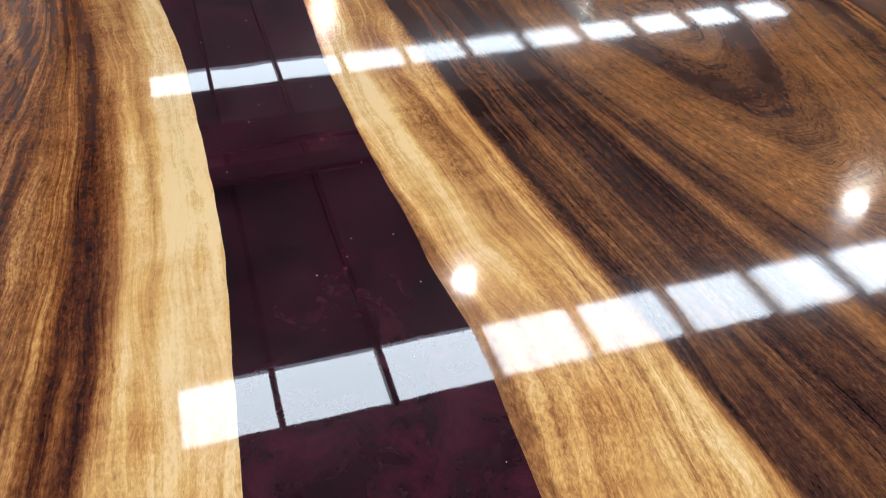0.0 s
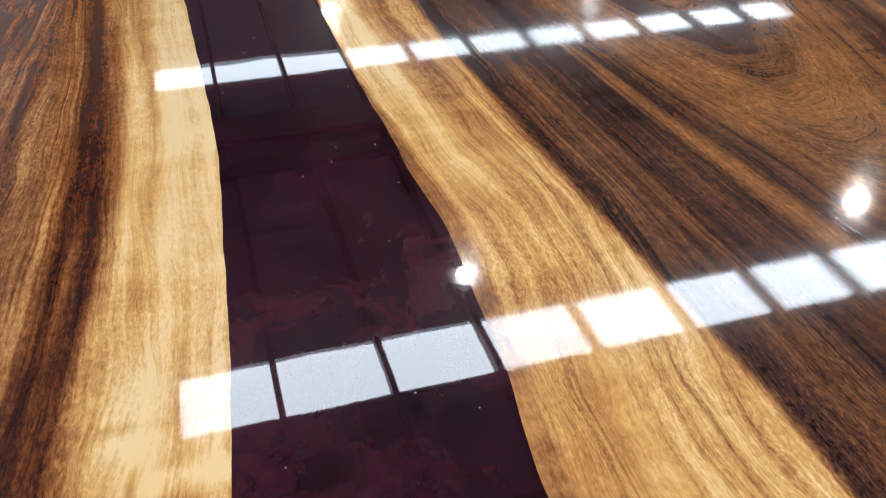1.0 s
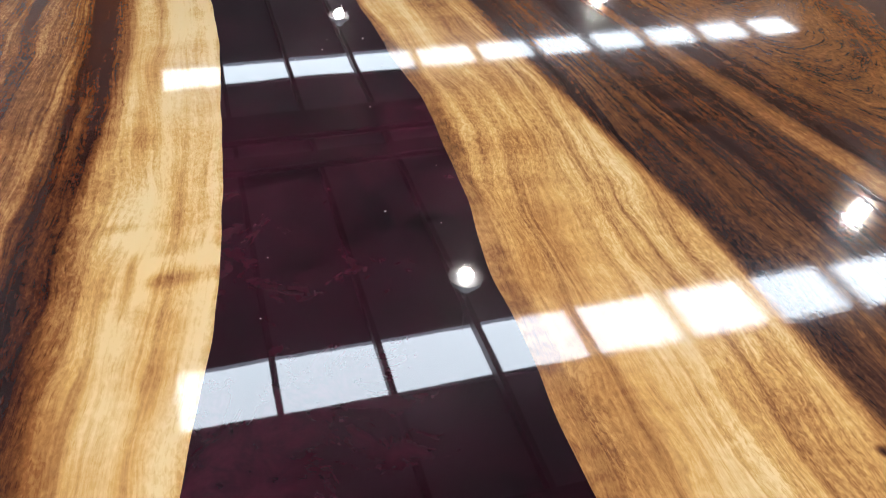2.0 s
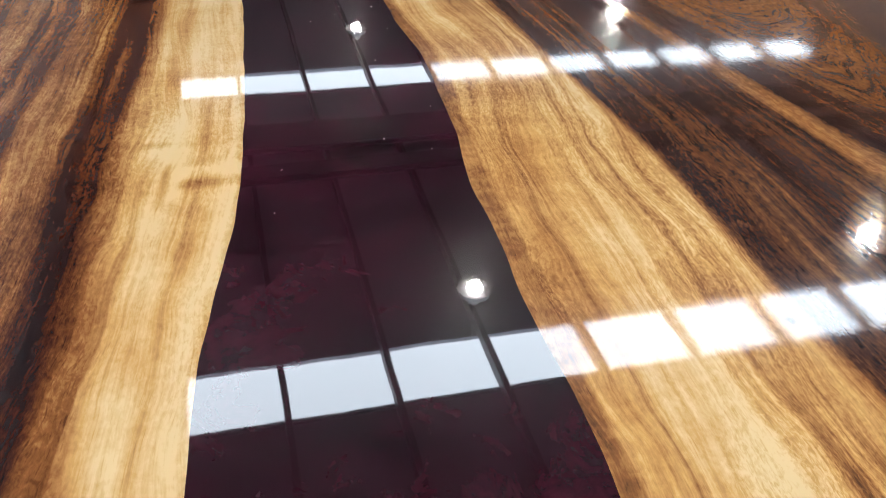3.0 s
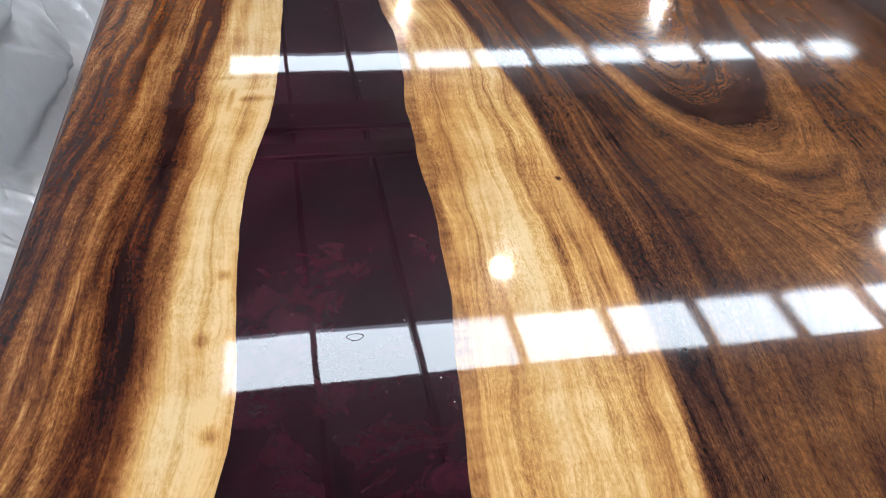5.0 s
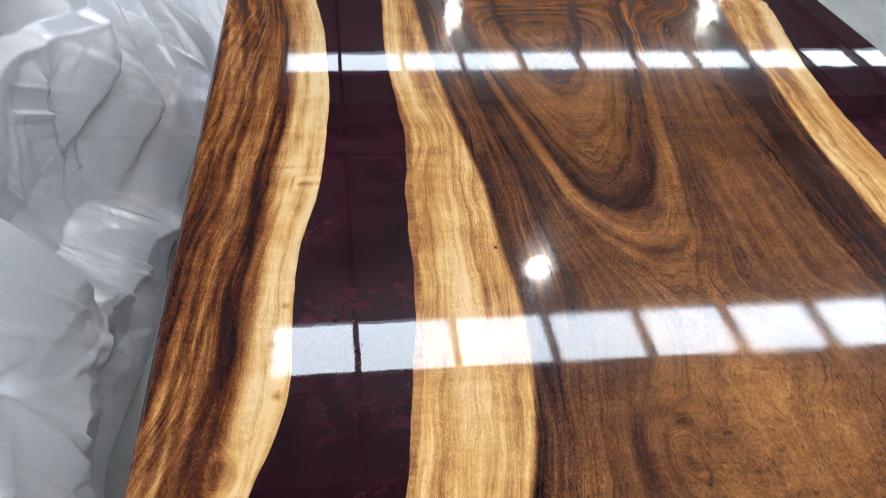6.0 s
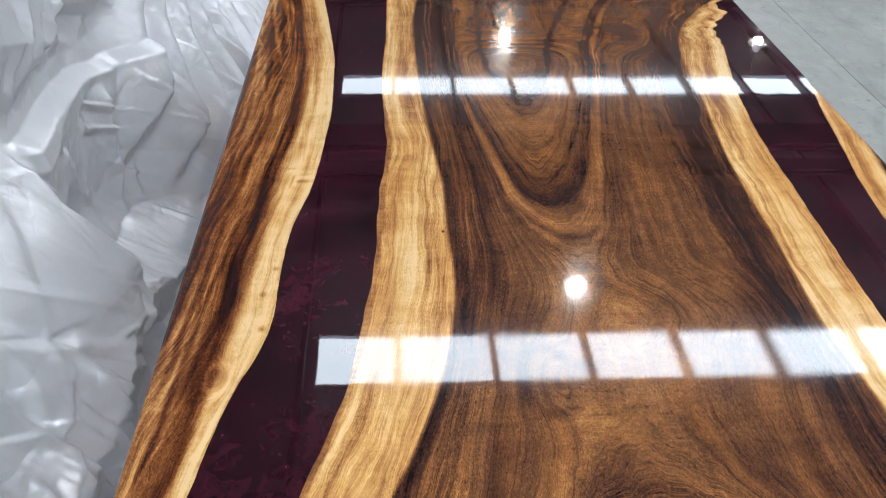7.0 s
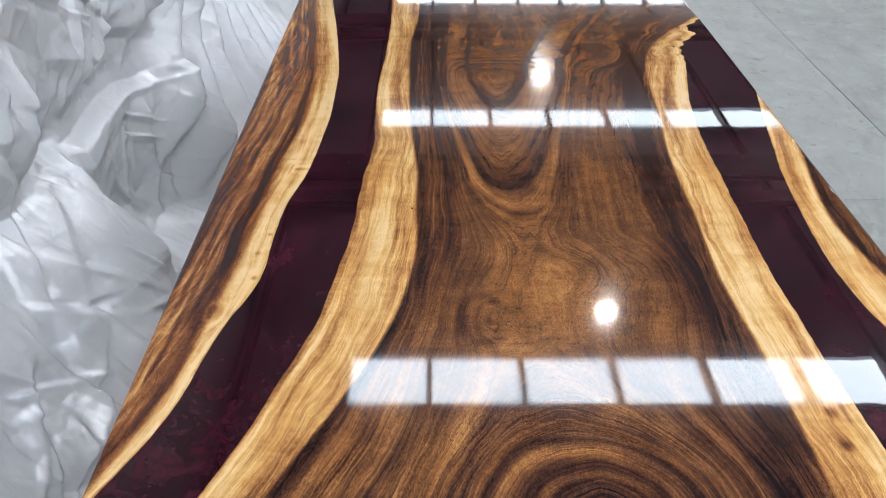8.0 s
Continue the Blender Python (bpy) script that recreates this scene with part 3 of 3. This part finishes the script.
# ---------------------------------------------------------------- the covered stack beside the table
def tarp_mesh():
    """A plastic sheet thrown over a low stack: front face, top, back, closed at both ends."""
    ny, y0, y1 = 1300, -1.7, 3.6
    s = np.concatenate([np.linspace(0, 1.3, 320), np.linspace(1.3, 2.2, 20)[1:], np.linspace(2.2, 3.5, 20)[1:]])
    out = np.array([(-0.85 - 0.105 * step(v, 0.05, 0.8) - 0.035 * v - 0.20 * max(v - 0.15, 0) if v <= 1.3 else (-1.23 - (v - 1.3) if v <= 2.2 else -2.13)) for v in s])
    up = np.array([(v * 0.87 if v <= 1.3 else (1.131 + 0.03 * np.sin(3.5 * (v - 1.3)) if v <= 2.2 else 1.131 * (3.5 - v) / 1.3)) for v in s])
    yy = np.linspace(y0, y1, ny)
    S, Y = np.meshgrid(s, yy, indexing="ij")
    X, Z = np.repeat(out[:, None], ny, 1), np.repeat(up[:, None], ny, 1)

    def crumple(size, stretch, turn, seed, slope):
        """Flat three-cornered facets that meet in straight creases."""
        q = np.random.default_rng(seed)
        high = q.uniform(-0.5, 0.5, (97, 97))
        flip = q.integers(0, 2, (97, 97)).astype(bool)
        u = (Y * math.cos(turn) + S * math.sin(turn)) / (size * stretch) + 40.3
        v = (S * math.cos(turn) - Y * math.sin(turn)) / size + 40.6
        u, v = u + 0.22 * np.abs((v * 0.37) % 2 - 1), v + 0.3 * np.abs((u * 0.43) % 2 - 1)
        i, j = np.floor(u).astype(int) % 96, np.floor(v).astype(int) % 96
        fu, fv = u - np.floor(u), v - np.floor(v)
        turned = flip[i, j]
        fu = np.where(turned, 1 - fu, fu)
        h00 = np.where(turned, high[i + 1, j], high[i, j])
        h10 = np.where(turned, high[i, j], high[i + 1, j])
        h01 = np.where(turned, high[i + 1, j + 1], high[i, j + 1])
        h11 = np.where(turned, high[i, j + 1], high[i + 1, j + 1])
        low = h00 + (h10 - h00) * fu + (h01 - h00) * fv
        top = h11 + (h01 - h11) * (1 - fu) + (h10 - h11) * (1 - fv)
        return slope * size * np.where(fu + fv < 1, low, top)

    face = step(S, 0.0, 0.12) * step(S, 3.5, 3.3)
    # straight creases with flat flanks, most of them along the two slants of the pull
    def creases(count, seed, width, length, slope):
        q = np.random.default_rng(seed)
        total = np.zeros_like(Y)
        for n in range(count):
            cy, cs = q.uniform(-0.9, 2.3), q.uniform(0.0, 1.3)
            a = q.choice([0.95, 2.3, 1.6]) + q.normal(0, 0.28)
            w, l, k = q.uniform(*width), q.uniform(*length), q.uniform(*slope) * q.choice([-0.5, 1, 1])
            dy, ds = Y - cy, S - cs
            along, off = dy * math.cos(a) + ds * math.sin(a), ds * math.cos(a) - dy * math.sin(a)
            taper = np.clip(1.4 * (1 - np.abs(along) / l), 0, 1)
            # one flank steep and narrow, the other broad
            total += k * w * taper * np.clip(1 - np.where(off > 0, off / w, -off / (0.35 * w)), 0, 1)
        return total

    def ramp(v, a, b):
        return np.clip((v - a) / (b - a), 0, 1)

    slack = 1 - 0.65 * step(Y, 0.9, 1.2)
    calm = 1 - 0.55 * ramp(Y, 0.0, 0.15) * ramp(S, 0.86, 0.74) * ramp(S, 0.1, 0.25)
    stiff = 1 - 0.85 * ramp(S, 0.58, 0.63) * ramp(S, 0.78, 0.73) * ramp(Y, 0.40, 0.48) * ramp(Y, 1.26, 1.18)
    smooth = 1 - 0.75 * step(Y, 0.9, 1.15) * step(S, 0.95, 0.8) * step(Y, 2.4, 1.9)
    bent = S + 0.03 * drift(5 * Y, 5 * S, 31, 2)
    puff = calm * slack * (crumple(0.32, 1.4, 0.85, 5, 0.62) + crumple(0.17, 1.5, 2.25, 6, 0.50)) + smooth * crumple(0.09, 1.3, 1.1, 7, 0.28) + smooth * crumple(0.04, 1.4, 0.4, 8, 0.12)
    puff = puff + calm * slack * creases(80, 31, (0.03, 0.10), (0.2, 0.6), (0.2, 0.5)) + (0.35 + 0.65 * smooth) * creases(260, 32, (0.008, 0.022), (0.03, 0.13), (0.3, 0.8))
    puff = puff + slack * creases(160, 34, (0.015, 0.05), (0.08, 0.3), (0.25, 0.6))
    puff = (puff - puff.mean()) * stiff
    # pleats that hang slantwise from the far top
    phase = (Y - 0.8 * S - 0.86) / 0.165 + 0.6 * drift(2.2 * Y, 2 * S, 33, 2)
    saw = phase - np.floor(phase)
    pleat = 0.5 - 0.5 * np.cos(2 * math.pi * np.where(saw < 0.62, 0.5 * saw / 0.62, 0.5 + 0.5 * (saw - 0.62) / 0.38))
    folds = 0.055 * pleat * step(Y, 0.92, 1.12) * (1 - 0.7 * step(Y, 1.8, 2.4)) * step(S, 1.3, 1.0) * (0.55 + 0.45 * step(S, 0.1, 0.4)) + 0.03 * np.sin(4.2 * Y + 1.0) * step(S, 0, 0.5) + 0.07 * ramp(S, 0.1, 0.7) * step(Y, 0.95, 1.15) + 0.16 * np.maximum(S - 0.74, 0) * (S <= 1.3)
    hem = 0.02 * np.sin(11 * Y + 1.3 * np.sin(5 * Y)) * step(S, 0.3, 0.0)
    # a stiff fold that juts out like a ledge
    lip = S + 0.06 * (Y - 0.8) + 0.008 * drift(9 * Y, 3 * S, 36, 1)
    ledge = 0.044 * ramp(lip, 0.700, 0.668) * ramp(lip, 0.35, 0.66) * ramp(Y, 0.49, 0.53) * ramp(Y, 1.20, 1.17)
    # a broad sloping pane that ends in a sharp ridge, a hollow beside it, and the swell below both
    pane = (0.060 * ramp(Y, 0.05, 0.46 + 0.08 * (S - 0.5)) * ramp(Y, 0.50 + 0.08 * (S - 0.5), 0.46 + 0.08 * (S - 0.5)) * ramp(bent, 0.34, 0.44) * ramp(bent, 0.76, 0.68)
            + (0.17 * ramp(bent, 0.70, 0.33) * ramp(bent, 0.12, 0.33) - 0.065 * ramp(bent, 0.90, 0.70) * ramp(bent, 0.12, 0.33)) * ramp(Y, 0.52, 0.44) * ramp(Y, -0.35, 0.1))
    brink = np.interp(Y, [0.45, 0.67, 0.85, 1.0, 1.2], [0.43, 0.26, 0.235, 0.18, 0.12])
    hollow = np.where(bent > brink, -0.085 * ramp(bent, 0.66, 0.36), -0.085 + 0.15 * ramp(bent, brink, brink - 0.11)) * ramp(Y, 0.46, 0.51) * ramp(Y, 1.12, 0.98)
    ledge = ledge + pane + hollow
    push = (puff + folds + ledge) * face + hem
    X = X + 0.17 * step(Y, 0.9, 1.4) * step(S, 0.75, 0.0)
    X = X + np.where(S < 1.3, push, np.where(S > 2.2, -push, 0.0))
    Z = Z + np.where((S >= 1.2) & (S <= 2.3), 0.6 * push, 0.0)
    verts = np.stack([X, Y, np.maximum(Z, 0.001)], -1).reshape(-1, 3)
    ns = len(s)
    a, b = np.meshgrid(np.arange(ns - 1), np.arange(ny - 1), indexing="ij")
    q = (a * ny + b).ravel()
    faces = np.stack([q, q + 1, q + ny + 1, q + ny], -1).tolist()
    for end, ex in ((0, y0 - 0.06), (ny - 1, y1 + 0.06)):
        hub = len(verts)
        verts = np.concatenate([verts, [[-1.45, ex, 0.35]]])
        rimv = [int(v) for v in np.arange(ns) * ny + end]
        for u, v in zip(rimv, rimv[1:] + rimv[:1]):
            faces.append([v, u, hub] if end else [u, v, hub])
    me = bpy.data.meshes.new("plastic_sheet")
    me.from_pydata(verts.tolist(), [], faces)
    me.polygons.foreach_set("use_smooth", [True] * len(faces))
    me.update()
    return me


tagged(part("plastic_sheet", tarp_mesh(), mat_tarp), "crumpled silver-grey plastic sheet draped over a low stack on the floor", "plastic sheet")

# ---------------------------------------------------------------- the workshop hall
X0, X1, Y0, Y1, ROOF = -2.4, 11.2, -15.5, 26.5, 6.22
STRIPS = [5.425 + 6.68 * k for k in range(-3, 4)]
PURLINS = [-0.24 + k for k in range(-2, 12)]
LIGHT0, LIGHT1 = -1.10, 9.85

floor = thing("floor", 0, 0, 0, "grey troweled concrete floor cut into large slabs", "floor", kind="structure")
part("bed", boxed(X0, X1, Y0, Y1, -0.30, -0.012), mat_joint, floor, "dark joint filler")


def wall(name, *b):
    return tagged(part(name, boxed(*b), mat_wall), "grey panelled workshop wall", "wall", kind="structure")


wall("wall_west", X0 - 0.2, X0, Y0, Y1, -0.3, ROOF)
wall("wall_east", X1, X1 + 0.2, Y0, Y1, -0.3, ROOF)
wall("wall_north", X0 - 0.2, X1 + 0.2, Y1, Y1 + 0.2, -0.3, ROOF)
wall("wall_south", X0 - 0.2, X1 + 0.2, Y0 - 0.2, Y0, -0.3, ROOF)

# the roof, with an opening for each strip of light
bm = bmesh.new()
box(bm, X0 - 0.2, LIGHT0, Y0 - 0.2, Y1 + 0.2, ROOF, ROOF + 0.1)
box(bm, LIGHT1, X1 + 0.2, Y0 - 0.2, Y1 + 0.2, ROOF, ROOF + 0.1)
last = Y0 - 0.2
for y in STRIPS:
    box(bm, LIGHT0, LIGHT1, last, y - 0.385, ROOF, ROOF + 0.1)
    last = y + 0.385
box(bm, LIGHT0, LIGHT1, last, Y1 + 0.2, ROOF, ROOF + 0.1)
tagged(part("ceiling", bm, mat_roof), "grey sheet-steel roof seen from below", "ceiling", kind="structure")

for y in STRIPS:
    strip = thing("skylight", LIGHT0, y, ROOF, "strip of bright translucent roof panes", "skylight", "roof lights")
    cuts = [LIGHT0] + [p for p in PURLINS if LIGHT0 + 0.3 < p < LIGHT1 - 0.3] + [LIGHT1]
    for a, b in zip(cuts, cuts[1:]):
        part("pane", boxed(a - LIGHT0 + 0.004, b - LIGHT0 - 0.004, -0.38, 0.38, 0.03, 0.04), mat_skylight if y < 6 else mat_skylight_dim, strip)
    for a in (-0.385, 0.385):
        part("frame_rail", boxed(0.0, LIGHT1 - LIGHT0, a - 0.02, a + 0.02, -0.03, -0.003), mat_roof, strip)

for x in PURLINS:
    ob = part("purlin", boxed(x - 0.029, x + 0.029, Y0, Y1, ROOF - 0.16, ROOF - 0.035), mat_steel)
    tagged(ob, "dark steel purlin under the roof", "beam", "purlins", "structure")
for v in STRIPS:
    for y, half in ((v + 3.58, 0.15), (v + 4.50, 0.32)):
        if Y0 + 0.5 < y < Y1 - 0.5:
            bm = bmesh.new()
            box(bm, X0, X1, y - half, y + half, ROOF - 0.185, ROOF - 0.163)
            box(bm, X0, X1, y - 0.02, y + 0.02, ROOF - 0.24, ROOF - 0.185)
            box(bm, X0, X1, y - half, y + half, ROOF - 0.26, ROOF - 0.24)
            tagged(part("rafter", bm, mat_steel), "dark steel rafter across the hall", "beam", "rafters", "structure")


def highbay(x, y):
    ob = thing("ceiling_lamp", x, y, 5.52, "round bright high-bay lamp hung from the roof", "lamp", "high-bay lamps")
    bm = bmesh.new()
    bmesh.ops.create_cone(bm, cap_ends=True, segments=32, radius1=0.17, radius2=0.15, depth=0.06, matrix=Matrix.Translation((0, 0, 0.035)))
    bmesh.ops.create_cone(bm, cap_ends=True, segments=24, radius1=0.10, radius2=0.06, depth=0.10, matrix=Matrix.Translation((0, 0, 0.115)))
    part("housing", bm, mat_casting, ob)
    bm = bmesh.new()
    bmesh.ops.create_uvsphere(bm, u_segments=32, v_segments=16, radius=0.074)
    for v in bm.verts:
        v.co.z = min(v.co.z, 0.004) * 0.8
    part("lens", bm, mat_lamp, ob, "glowing white lens")
    bm = bmesh.new()
    bmesh.ops.create_cone(bm, cap_ends=True, segments=8, radius1=0.004, radius2=0.004, depth=ROOF - 5.52 - 0.16, matrix=Matrix.Translation((0, 0, 0.16 + (ROOF - 5.52 - 0.16) / 2)))
    part("rod", bm, mat_steel, ob)
    return ob


first = highbay(1.65, 5.75)
for k in range(-3, 4):
    for x in (1.65, 6.06):
        if (k, x) != (0, 1.65) and Y0 < 5.75 + 6.68 * k < Y1:
            copy_thing(first, pose(x, 5.75 + 6.68 * k, 5.52))

# ---------------------------------------------------------------- floor slabs, one by one
xs = [X0, 1.71, 5.7, X1]
ys = [Y0] + [1.305 + 4.0 * k for k in range(-4, 7)] + [Y1]
for a, b in zip(xs, xs[1:]):
    for c, d in zip(ys, ys[1:]):
        part("concrete_slab", boxed(a + 0.0015, b - 0.0015, c + 0.0015, d - 0.0015, -0.012, 0.0), mat_concrete, floor)
